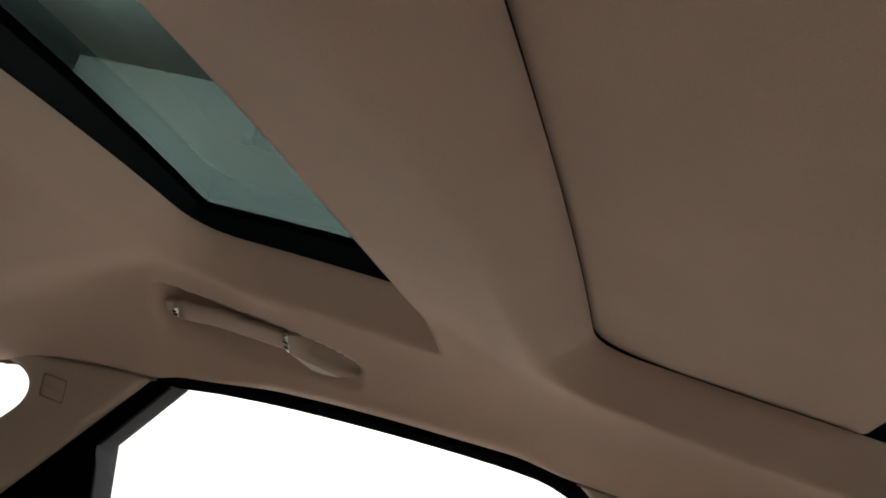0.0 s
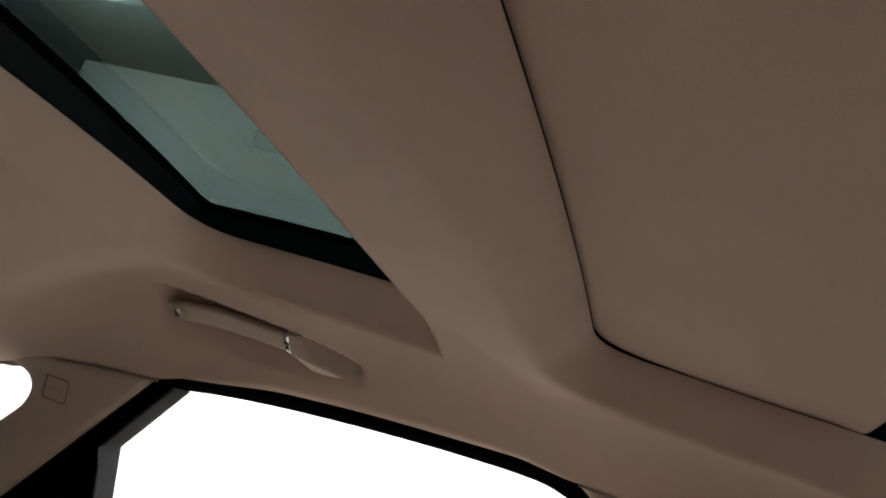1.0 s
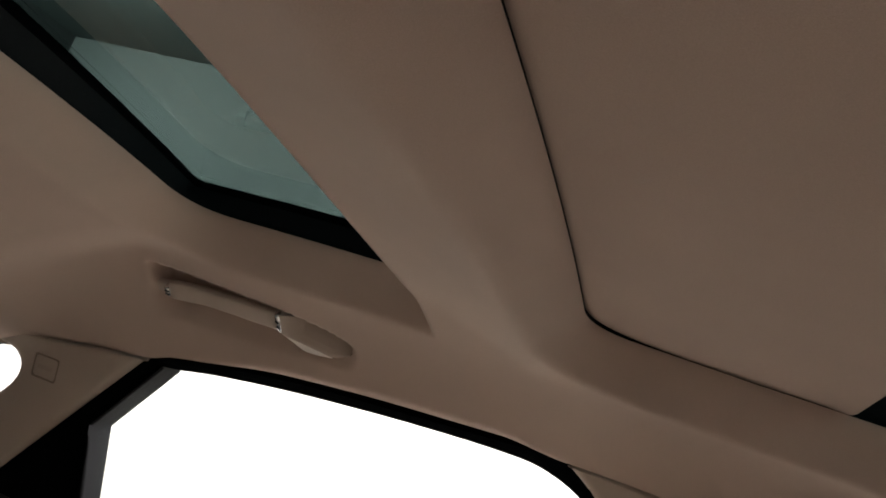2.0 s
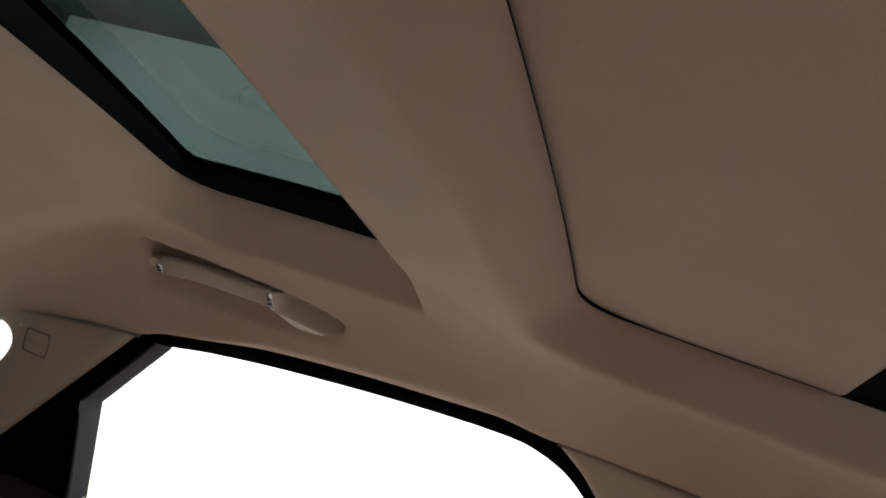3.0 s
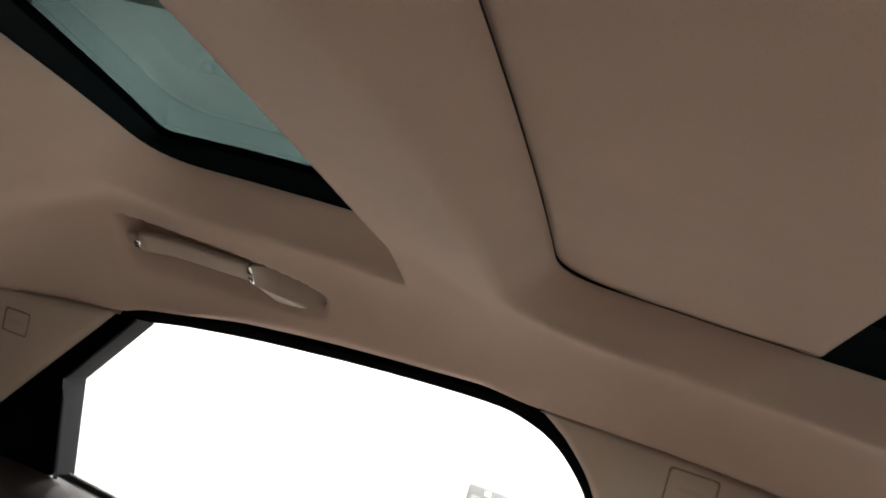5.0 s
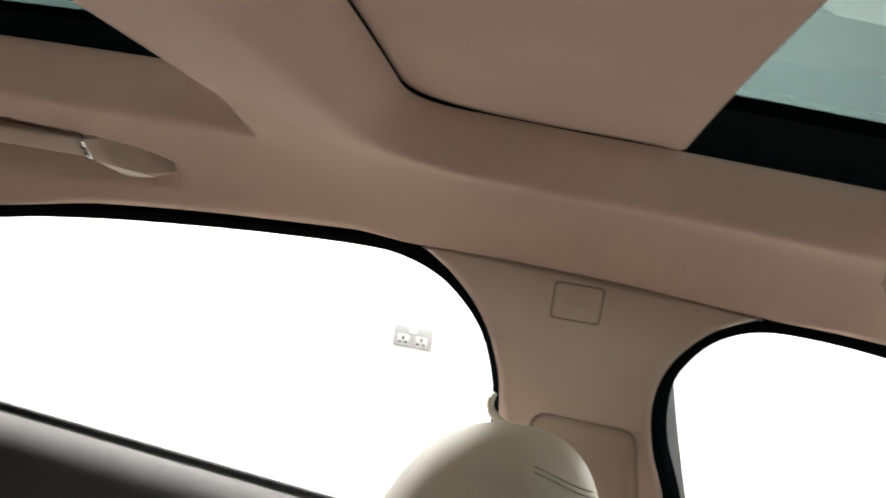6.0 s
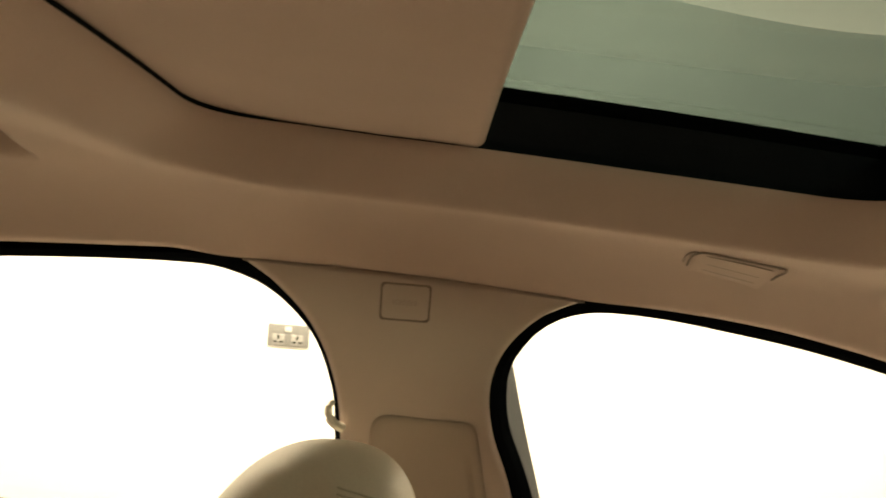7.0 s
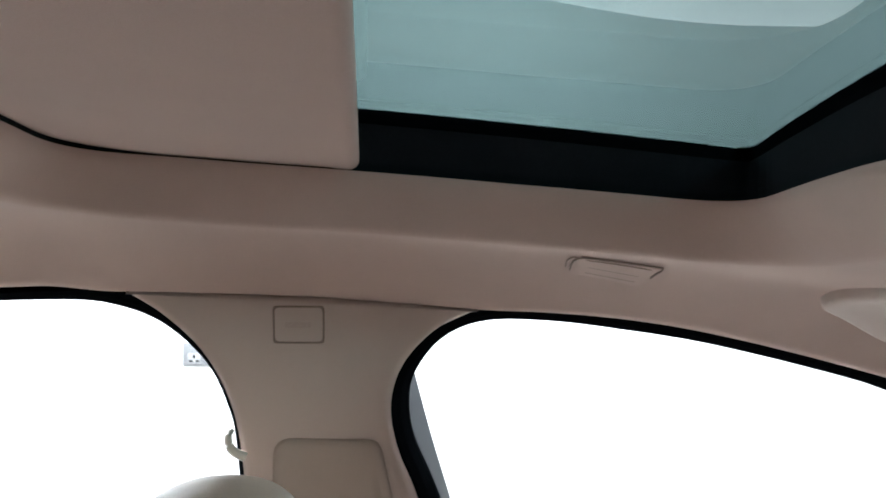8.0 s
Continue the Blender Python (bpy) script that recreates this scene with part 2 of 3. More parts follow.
def distance(x, y, loop):
    """Signed distance to a closed loop, below zero inside, and the nearest point."""
    p = np.stack([x.ravel(), y.ravel()], 1)
    d2 = np.full(len(p), 1e9)
    near = np.zeros_like(p)
    inside = np.zeros(len(p), bool)
    for a, b in zip(loop, np.roll(loop, -1, 0)):
        ab = b - a
        s = np.clip(((p - a) @ ab) / max(ab @ ab, 1e-12), 0, 1)
        q = a + s[:, None] * ab
        e = ((p - q) ** 2).sum(1)
        m = e < d2
        d2[m], near[m] = e[m], q[m]
        cross = (a[1] > p[:, 1]) != (b[1] > p[:, 1])
        if abs(ab[1]) > 1e-12:
            inside ^= cross & (p[:, 0] < ab[0] * (p[:, 1] - a[1]) / ab[1] + a[0])
    d = np.sqrt(d2) * np.where(inside, -1, 1)
    return d.reshape(x.shape), near.reshape(*x.shape, 2)


def smoothstep(v):
    v = np.clip(v, 0, 1)
    return v * v * (3 - 2 * v)


def over_window(y):
    """1 above the side windows, 0 above the pillars."""
    return smoothstep((y - 0.16) / 0.08) * smoothstep((0.68 - y) / 0.14) + smoothstep((-0.22 - y) / 0.08) * smoothstep((y + 0.95) / 0.1)


def edge_z(y):
    """The height of the headliner's lower edge."""
    return seam_z(y) + np.where(np.asarray(y) > 0, 0.007, 0.002) * over_window(y)


def lip_y(x):
    """The free front edge of the cross bar."""
    a = np.sqrt((x + 0.15) ** 2 + 0.002) - 0.15
    return 0.338 - 0.22 * (a - 0.33) ** 2 - 0.6 * np.maximum(0, np.abs(x) - 0.36) ** 2


def lower_skin(x, y):
    """The headliner without its two recesses."""
    ax = np.abs(x)
    zs = edge_z(y)
    xs = side_x(zs)
    flat = roof_z(x, y) - 0.046 + 0.018 * smoothstep((y - 0.19) / 0.14) * smoothstep((0.50 - y) / 0.1)
    # a crease, then the header falls to the windscreen
    past = y - 0.674 - 0.06 * smoothstep((ax - 0.40) / 0.12)
    fall = 0.20 * (past + np.sqrt(past * past + 0.0003)) + 0.9 * np.clip(y - 0.75, 0, 0.2) ** 2 + 0.1 * np.maximum(0, y - 0.95)
    flat = flat - fall
    ridge = roof_z(0.495, y) - 0.047 + 0.004 * smoothstep((0.05 - y) / 0.2) - fall
    # over the windows the edge rolls outwards
    roll = 0.002 + 0.015 * over_window(y)
    d = np.maximum(xs - ax, 0)
    d = np.where(d < roll, d * d / (2 * roll), d - roll / 2)
    t = d / (xs - 0.501 - roll / 2)
    tc = np.clip(t, 0, 1)
    slope = zs + (ridge - zs) * (1.42 * tc - 0.42 * tc**2 + 0.58 * np.maximum(t - 1, 0))
    k = 330.0
    z = -np.log(np.exp(-k * (flat - 1.5)) + np.exp(-k * (slope - 1.5))) / k + 1.5
    return z


def brow_x(y):
    """The upper edge of the grab handle's niche."""
    t = np.clip((0.775 - y) / 0.35, 0, 1)
    return 0.521 + 0.029 * t + 0.013 * t**10


def handle_niche(x, y):
    """A shallow niche behind the front grab handle, with a sharp upper brow."""
    brow = brow_x(y)
    run = smoothstep((0.740 - y) / 0.030) * smoothstep((y - 0.425) / 0.035)
    below = smoothstep((np.abs(x) - brow) / 0.005) * smoothstep((0.590 - np.abs(x)) / 0.022)
    return 0.030 * run * below * (x > 0)


RING = 0.012


def skin_at(x, y, d, front):
    """The headliner's height at a distance d from the rim of its opening."""
    z = lower_skin(x, y) + handle_niche(x, y)
    rim = roof_z(x, y)
    # a plane wall from the rim down to a rounded ridge
    s = np.maximum(d, 0) / (0.046 if front else 0.044)
    w = np.where(s < 0.85, 1 - s, np.clip(1.15 - s, 0, 1) ** 2 / 0.6)
    # the edge itself stands steeper
    w = w * (1 - 0.09 * (1 - np.exp(-s / 0.08)))
    return z + np.maximum(rim - z, 0) * w


def headliner():
    """One sheet on a grid, split at the cross bar's lip; an even ring of strips ends it at each opening's rim."""
    half, span = 96, 60
    # columns: even across the openings, then out to the seams; rows: stops at the openings' ends
    u = np.r_[-1 - np.linspace(1, 0, span, endpoint=False), np.linspace(-1, 1, 2 * half + 1), 1 + np.linspace(0, 1, span + 1)[1:]]
    nu = len(u)

    def columns(y, front):
        edge = RING + (0.457 + 0 * y if front else np.interp(y, [-1.0, -0.415, -0.22, 0.0, 0.156], [0.400, 0.402, 0.432, 0.452, 0.452]))
        wide = side_x(edge_z(y))
        a = np.abs(u)[None, :]
        return np.sign(u)[None, :] * np.where(a <= 1, a * edge, edge + (a - 1) * (wide - edge))

    def rows_between(stops, counts):
        out = [stops[0][None, :]]
        for p, q, n in zip(stops, stops[1:], counts):
            out.append(p + (q - p) * np.linspace(0, 1, n + 1)[1:, None])
        return np.concatenate(out)

    guess = np.abs(np.where(np.abs(u) <= 1, u * 0.45, np.sign(u) * (0.45 + (np.abs(u) - 1) * 0.17)))
    lip = lip_y(np.sign(u) * guess)

    def ring_row(edge, loop, ys, knots, heights, reach):
        """The row at the even distance RING beyond an opening's end."""
        x = np.minimum(np.abs(u), 1) * edge
        xx, yy = np.meshgrid(x, ys)
        near_enough = distance(xx, yy, loop)[0] <= RING
        found = ys[np.argmax(near_enough, axis=0)]
        return np.where(x < reach, found, np.interp(x, knots, heights))

    rear_end = ring_row(0.414, REAR_OPENING, np.linspace(-0.45, -0.35, 401), [0, 0.2, 0.402], [-0.380, -0.394, -0.427], 0.33)
    front_end = ring_row(0.469, FRONT_OPENING, np.linspace(0.70, 0.59, 441), [0, 0.22, 0.457], [0.624, 0.644, 0.660], 0.38)
    rear_y = rows_between([-1 + 0 * u, rear_end, 0.158 + RING + 0 * u, lip], (80, 100, 26))
    front_y = rows_between([lip, front_end, 1.09 + 0 * u], (70, 84))
    verts, faces, sheets = [], [], []
    for front, yy in ((False, rear_y), (True, front_y)):
        xx = columns(yy, front)
        loop = FRONT_OPENING if front else REAR_OPENING
        d, near = distance(xx, yy, loop)
        n, m = xx.shape
        gone = d < RING - 1e-4
        quad = ~(gone[:-1, :-1] & gone[1:, :-1] & gone[:-1, 1:] & gone[1:, 1:])
        quad &= (d[:-1, :-1] + d[1:, :-1] + d[:-1, 1:] + d[1:, 1:]) > 4 * RING + 1e-3
        count = np.zeros((n, m), int)
        for a, b in ((0, 0), (1, 0), (0, 1), (1, 1)):
            count[a:n - 1 + a, b:m - 1 + b] += quad
        full = np.full((n, m), 4)
        full[[0, -1], :] //= 2
        full[:, [0, -1]] //= 2
        rim = (count > 0) & (count < full)
        if front:
            rim[0, :] = False
        # rim vertices go to the even distance RING from the outline
        way = np.stack([xx, yy], -1) - near
        way = way / np.where(np.abs(d) < 1e-6, 1e-6, d)[..., None]
        put = near + RING * way
        xx, yy = np.where(rim, put[..., 0], xx), np.where(rim, put[..., 1], yy)
        dd = np.where(rim, RING, d)
        zz = skin_at(xx, yy, dd, front)
        base = len(verts)
        verts.extend(np.stack([xx, yy, zz], -1).reshape(-1, 3).tolist())
        idx = base + np.arange(n * m).reshape(n, m)
        near_of = {int(idx[i, j]): (near[i, j], way[i, j]) for i, j in zip(*np.nonzero(rim))}
        seen = {}
        for i, j in zip(*np.nonzero(quad)):
            f = (int(idx[i, j]), int(idx[i, j + 1]), int(idx[i + 1, j + 1]), int(idx[i + 1, j]))
            faces.append(f)
            for a, b in zip(f, f[1:] + f[:1]):
                if a in near_of and b in near_of:
                    k = (min(a, b), max(a, b))
                    seen[k] = seen.get(k, 0) + 1
        steps = (0.009, 0.006, 0.004, 0.0025, 0.001, None)
        strips = {}
        for v, (q, w) in near_of.items():
            px, py = np.array([[q[0] + s_ * w[0] if s_ is not None else q[0] for s_ in steps]]), np.array([[q[1] + s_ * w[1] if s_ is not None else q[1] for s_ in steps]])
            dist = np.array([[s_ or 0.0 for s_ in steps]])
            pz = skin_at(px, py, dist, front)
            pz[0, -1] += 0.0015
            ids = [v]
            for k in range(len(steps)):
                ids.append(len(verts))
                verts.append([float(px[0, k]), float(py[0, k]), float(pz[0, k])])
            strips[v] = ids
        for (a, b), c in seen.items():
            if c == 1:
                for k in range(len(steps)):
                    faces.append((strips[a][k], strips[b][k], strips[b][k + 1], strips[a][k + 1]))
        sheets.append(idx)
    # the lip: up to the front sheet
    a, b = sheets[0][-1], sheets[1][0]
    faces += [(int(a[j]), int(a[j + 1]), int(b[j + 1]), int(b[j])) for j in range(nu - 1)]
    return mesh_of("headliner", verts, faces, FABRIC, weld=2e-4)


# ---- the setting: the room round the car ----
x0, x1, y0, y1, z0, z1 = ROOM
tagged(new("floor", mesh_of("floor", *box(x0, x1, y0, y1, -0.1, z0, 0), BOUNCE_FLOOR, False)), "unseen garage floor, pale to bounce light upwards", "floor", kind="structure")
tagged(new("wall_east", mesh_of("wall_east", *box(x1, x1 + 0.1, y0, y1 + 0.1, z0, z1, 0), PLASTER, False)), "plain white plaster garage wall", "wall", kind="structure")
tagged(new("wall_west", mesh_of("wall_west", *box(x0 - 0.1, x0, y0, y1 + 0.1, z0, z1, 0), WEST_ABSORBER, False)), "unseen garage wall, darkened to hold back light", "wall", kind="structure")
tagged(new("wall_north", mesh_of("wall_north", *box(x0, x1, y1, y1 + 0.1, z0, z1, 0), NORTH_ABSORBER, False)), "plain garage wall, toned down to hold back light", "wall", kind="structure")
# south wall is unseen; the ceiling's grey cuts its bounce light
tagged(new("wall_south", mesh_of("wall_south", *box(x0, x1, y0 - 0.1, y0, z0, z1, 0), CEILING_PAINT, False)), "plain garage wall, toned down to hold back light", "wall", kind="structure")
tagged(new("ceiling", mesh_of("ceiling", *box(x0 - 0.1, x1 + 0.1, y0 - 0.1, y1 + 0.1, z1, z1 + 0.1, 0), CEILING_PAINT, False)), "dull grey painted garage ceiling", "ceiling", kind="structure")

# ---- headliner ----
tagged(new("headliner", headliner()), "beige fabric headliner with two roof openings and a cross bar", "headliner", kind="structure")


# ---- outer roof: unseen, added to stop light leaking round the headliner ----
def roof_panel():
    xs, ys = np.linspace(-0.73, 0.73, 122), np.linspace(-1.05, 1.16, 185)
    xx, yy = np.meshgrid(xs, ys)
    gone = np.zeros((len(ys) - 1, len(xs) - 1), bool)
    for loop in (FRONT_GLASS, REAR_GLASS):
        d, near = distance(xx, yy, loop)
        inside = d < 0
        out = inside[:-1, :-1] & inside[1:, :-1] & inside[:-1, 1:] & inside[1:, 1:]
        gone |= out
        touch = np.zeros(xx.shape, bool)
        for a, b in ((0, 0), (1, 0), (0, 1), (1, 1)):
            touch[a:len(ys) - 1 + a, b:len(xs) - 1 + b] |= out
        snap = inside & touch & (d > -0.02)
        xx, yy = np.where(snap, near[..., 0], xx), np.where(snap, near[..., 1], yy)
    zz = roof_z(xx, yy) + 0.0345 + 0.0125 * smoothstep((0.30 - yy) / 0.12) - 1.3 * np.maximum(0, np.abs(xx) - 0.47) ** 2
    zz = zz - 0.9 * np.maximum(0, yy - 0.75) ** 2 - 0.9 * np.maximum(0, -0.6 - yy) ** 2
    idx = np.arange(xx.size).reshape(xx.shape)
    faces = [(idx[i, j], idx[i, j + 1], idx[i + 1, j + 1], idx[i + 1, j]) for i in range(len(ys) - 1) for j in range(len(xs) - 1) if not gone[i, j]]
    verts = np.stack([xx, yy, zz], -1).reshape(-1, 3).tolist()
    for j in (0, len(xs) - 1):
        base = len(verts)
        verts += [(xs[j], y, float(seam_z(min(y, 1.1))) + 0.005) for y in ys]
        faces += [(idx[i, j], idx[i + 1, j], base + i + 1, base + i) for i in range(len(ys) - 1)]
    return mesh_of("roof", verts, faces, STEEL)


tagged(new("roof", roof_panel()), "unseen car roof panel that stops light leaks, with two glass openings", "car roof", kind="structure")


# ---- roof windows ----
def lifted(loop, dz):
    return np.column_stack([loop, roof_z(loop[:, 0], loop[:, 1]) + dz])


def pane_mesh(name, loop, dz, mat):
    """A crowned pane on a grid, cut to the loop's bounds."""
    lo, hi = loop.min(0), loop.max(0)
    rows = []
    for y in np.linspace(lo[1], hi[1], 14):
        row = []
        for x in np.linspace(lo[0], hi[0], 22):
            row.append((x, y, roof_z(x, y) + dz))
        rows.append(row)
    return mesh_of(name, *loft(rows), mat)


def roof_window(name, label, loop, glass_loop, height, grow, glass):
    """A roof window: guide rail up from the opening's rim, seal with a sharp-cornered inner edge, pane."""
    ob = thing(name, label, "sunroof")
    # pair each rim point with the glass edge by direction from the middle
    mid = loop.mean(0)
    half = np.abs(loop - mid).max(0)
    def by_angle(l):
        a = np.arctan2(*((l - mid) / half).T[::-1])
        o = np.argsort(a)
        return a[o], l[o]
    ra, rl = by_angle(loop)
    ga, gl = by_angle(glass_loop)
    ang = np.unique(np.r_[ra, ga])
    at_angle = lambda a, l: np.stack([np.interp(ang, np.r_[a - 2 * math.pi, a, a + 2 * math.pi], np.r_[l[:, k], l[:, k], l[:, k]]) for k in (0, 1)], 1)
    rim, edge = at_angle(ra, rl), at_angle(ga, gl)
    out = rim + grow * (rim - mid) / np.linalg.norm(rim - mid, axis=1, keepdims=True)
    step = rim * 0.14 + edge * 0.86
    step_b = rim * 0.18 + edge * 0.82
    part("rail", mesh_of("rail", *loft([lifted(out, -0.0012), lifted(out, 0.0012), lifted(rim, height * 0.25), lifted(step, height * 0.84)], closed_u=True), BLACK), ob, "matt black guide rail")
    part("seal", mesh_of("seal", *loft([lifted(step, height * 0.84), lifted(step_b, height * 0.88), lifted(edge, height * 0.92), lifted(edge, height + 0.004)], closed_u=True),
                         RUBBER), ob, "black rubber seal")
    part("pane", pane_mesh("pane", glass_loop + np.sign(glass_loop - mid) * 0.02, height + 0.003, glass), ob, "dark green tinted glass")
    return ob


roof_window("front_sunroof", "front roof window with green tinted glass and black surround", FRONT_OPENING, FRONT_GLASS, 0.030, 0.004, FRONT_ROOF_GLASS)
roof_window("rear_sunroof", "rear roof window with green tinted glass and black surround", REAR_OPENING, REAR_GLASS, 0.043, 0.004, ROOF_GLASS)

# ---- rear sunshade, part open ----
SHADE_EDGE = -0.09
rear_shade = thing("rear_sunshade", "beige cloth roof sunshade drawn part way over the glass", "sunshade")


def shade_row(y, dz):
    return [(x, y, roof_z(x, y) + dz) for x in np.linspace(-0.468, 0.468, 61)]


part("panel", mesh_of("panel", *loft([shade_row(y, 0.0032 + 0.0030 * smoothstep((y - 0.06) / 0.1)) for y in np.linspace(0.190, SHADE_EDGE + 0.030, 40)]), SHADE_CLOTH), rear_shade)
# the leading edge: the cloth dips a little, then wraps round a slim batten
nose = [(0.030, 0.0032), (0.026, 0.0032), (0.021, 0.0028), (0.016, 0.0025), (0.010, 0.0025)]
nose += [(0.010 - 0.010 * math.sin(a), 0.0105 - 0.0080 * math.cos(a)) for a in np.linspace(0.2, math.pi, 12)] + [(0.030, 0.0205)]
part("pull_bar", mesh_of("pull_bar", *loft([shade_row(SHADE_EDGE + dy, dz) for dy, dz in nose]), SHADE_CLOTH), rear_shade, "rounded cloth-covered leading edge")


# ---- pillars ----
def mirrored(verts, sx):
    return [(sx * v[0], v[1], v[2]) for v in verts]


def on_side(yz, out=0.0):
    yz = np.asarray(yz, float)
    return np.column_stack([side_x(yz[:, 1]) + out, yz])


B_FRONT = smooth_curve([(0.155, 1.4165), (0.118, 1.391), (0.079, 1.35), (0.053, 1.296), (0.041, 1.233), (0.036, 1.12), (0.034, 0.95)], 8)
B_REAR = smooth_curve([(-0.222, 1.399), (-0.176, 1.375), (-0.141, 1.334), (-0.129, 1.287), (-0.138, 1.233), (-0.163, 1.17), (-0.198, 1.05)], 8)


def badge(parent, centre, w, h, sx, proud):
    """A rectangle outlined by a ring painted dark as a groove's shade, and a worn bar of lettering."""
    def ring(g, out):
        loop = rounded_outline([(-w / 2 - g, h / 2 + g), (w / 2 + g, h / 2 + g), (w / 2 + g, -h / 2 - g), (-w / 2 - g, -h / 2 - g)], [0.005] * 4, 5)
        pts = loop + np.array(centre)
        return mirrored(on_side(pts, out - proud), sx)
    part("badge", mesh_of("badge", *joined(loft([ring(0.0012, 0.0006), ring(0.0010, -0.0004), ring(-0.0010, -0.0004), ring(-0.0012, 0.0006)], closed_u=True)), TRIM_SHADE), parent,
         "rectangular outline painted dark for a groove's shade")
    bar = [(-0.014, 0.003), (0.014, 0.003), (0.014, -0.003), (-0.014, -0.003)]
    pts = np.array(bar) + np.array(centre)
    part("lettering_bar", mesh_of("lettering_bar", mirrored(on_side(pts, -0.0012 - proud), sx), [(0, 1, 2, 3)], LETTERING, False), parent, "worn bar of faint lettering")


def b_pillar(sx):
    ob = thing("trim_b_pillar", "beige plastic centre pillar trim beside the front seat", "pillar trim", "structure")
    rows = []
    for a, b in zip(B_FRONT, B_REAR):
        row = []
        s = np.r_[0, 0.006, 0.02, 0.05, np.linspace(0.1, 0.9, 14), 0.95, 0.98, 0.994, 1]
        for v in s:
            y, z = (1 - v) * a[0] + v * b[0], (1 - v) * a[1] + v * b[1]
            span = abs(a[0] - b[0])
            e = min(v, 1 - v) * span
            roll = 0.008 * max(0, 1 - e / 0.010) ** 2
            row.append((sx * (side_x(z) + roll - 0.004 * (1 - (2 * v - 1) ** 2)), y, z))
        rows.append(row)
    meet = [(p[0], p[1], float(seam_z(p[1])) - 0.0030) for p in rows[0]]
    roll = [(p[0] + sx * 0.004, p[1], p[2] + 0.0025) for p in meet]
    hidden = [(p[0] + sx * 0.022, p[1], p[2] + 0.022) for p in meet]
    part("panel", mesh_of("panel", *loft([hidden, roll, meet] + rows[1:]), TRIM), ob)
    badge(ob, (-0.026, 1.3815), 0.053, 0.040, sx, 0.0040)
    # the slide cover of the belt's height adjuster
    def cover(g, out):
        loop = rounded_outline([(0.002 - g, 1.250 - g), (-0.114 + g, 1.246 - g), (-0.158 + g, 1.05), (0.008 - g, 1.05)], [0.024, 0.022, 0, 0], 7)
        return mirrored(on_side(loop, out), sx)
    body = loft([cover(-0.003, 0.004), cover(-0.001, -0.0040), cover(0.002, -0.0062), cover(0.008, -0.0072), cover(0.016, -0.0070)], closed_u=True)
    cap = cover(0.016, -0.0070)
    part("belt_cover", mesh_of("belt_cover", *joined(body, (cap, [tuple(range(len(cap)))])), COVER), ob, "darker beige belt height cover")
    return ob


def a_pillar(sx):
    ob = thing("trim_a_pillar", "beige plastic windscreen pillar trim", "pillar trim", "structure")
    # windscreen side: rounded corner, then down along the pillar
    scr = smooth_curve([(1.10, 1.318), (1.025, 1.313), (0.988, 1.307), (0.970, 1.290), (0.974, 1.265), (1.00, 1.235), (1.08, 1.16), (1.24, 1.0)], 6)
    edge = smooth_curve([(0.90, 1.344), (0.80, 1.357), (0.753, 1.361), (0.79, 1.320), (0.835, 1.272), (0.88, 1.222), (0.96, 1.134), (1.10, 0.98)], 6, sharp=(2,))
    rows = []
    for v in np.r_[0, 0.03, 0.08, np.linspace(0.15, 0.85, 10), 0.93, 0.98, 1]:
        row = []
        for p, q in zip(edge, scr):
            y, z = (1 - v) * p + v * q
            e = min(v, 1 - v)
            row.append((sx * (side_x(z) - 0.012 * math.sin(math.pi * v) + 0.012 * max(0, 1 - e / 0.06) ** 2 - 0.25 * max(0, y - 0.95) ** 2), y, z))
        rows.append(row)
    tuck_y = np.linspace(0.748, 1.09, 24)
    tuck = [[(sx * (side_x(float(seam_z(y))) + o), y, float(seam_z(y)) + dz) for y in tuck_y] for o, dz in ((0.004, -0.005), (0.006, -0.001), (0.02, 0.02))]
    part("tuck", mesh_of("tuck", *loft(tuck), TRIM), ob)
    part("panel", mesh_of("panel", *loft(rows), TRIM), ob)
    badge(ob, (0.906, 1.300), 0.044, 0.032, sx, 0.0118)
    return ob


# ---- doors ----
F_TRIM = [(1.10, 0.98), (0.88, 1.222), (0.753, 1.361), (0.70, 1.3765), (0.523, 1.399), (0.361, 1.409), (0.215, 1.4165), (0.155, 1.4165), (0.118, 1.391), (0.079, 1.35), (0.053, 1.296),
          (0.041, 1.233), (0.036, 1.12), (0.034, 0.95)]
F_LIGHT = [(0.811, 1.106), (0.827, 1.247), (0.732, 1.3590), (0.66, 1.371), (0.54, 1.385), (0.373, 1.398), (0.234, 1.4035), (0.176, 1.398), (0.125, 1.376), (0.08, 1.33), (0.057, 1.273),
           (0.050, 1.22), (0.046, 1.10), (0.044, 0.95)]
R_TRIM = [(-0.225, 0.95), (-0.198, 1.05), (-0.163, 1.17), (-0.138, 1.233), (-0.129, 1.287), (-0.141, 1.334), (-0.176, 1.375), (-0.222, 1.399), (-0.30, 1.3945), (-0.385, 1.387),
          (-0.522, 1.364), (-0.718, 1.316), (-0.85, 1.275), (-0.93, 1.05)]
R_LIGHT = [(-0.265, 0.95), (-0.232, 1.05), (-0.187, 1.17), (-0.160, 1.233), (-0.151, 1.280), (-0.156, 1.318), (-0.185, 1.359), (-0.231, 1.3805), (-0.297, 1.3825), (-0.385, 1.3735),
           (-0.522, 1.3515), (-0.718, 1.304), (-0.82, 1.268), (-0.90, 1.05)]


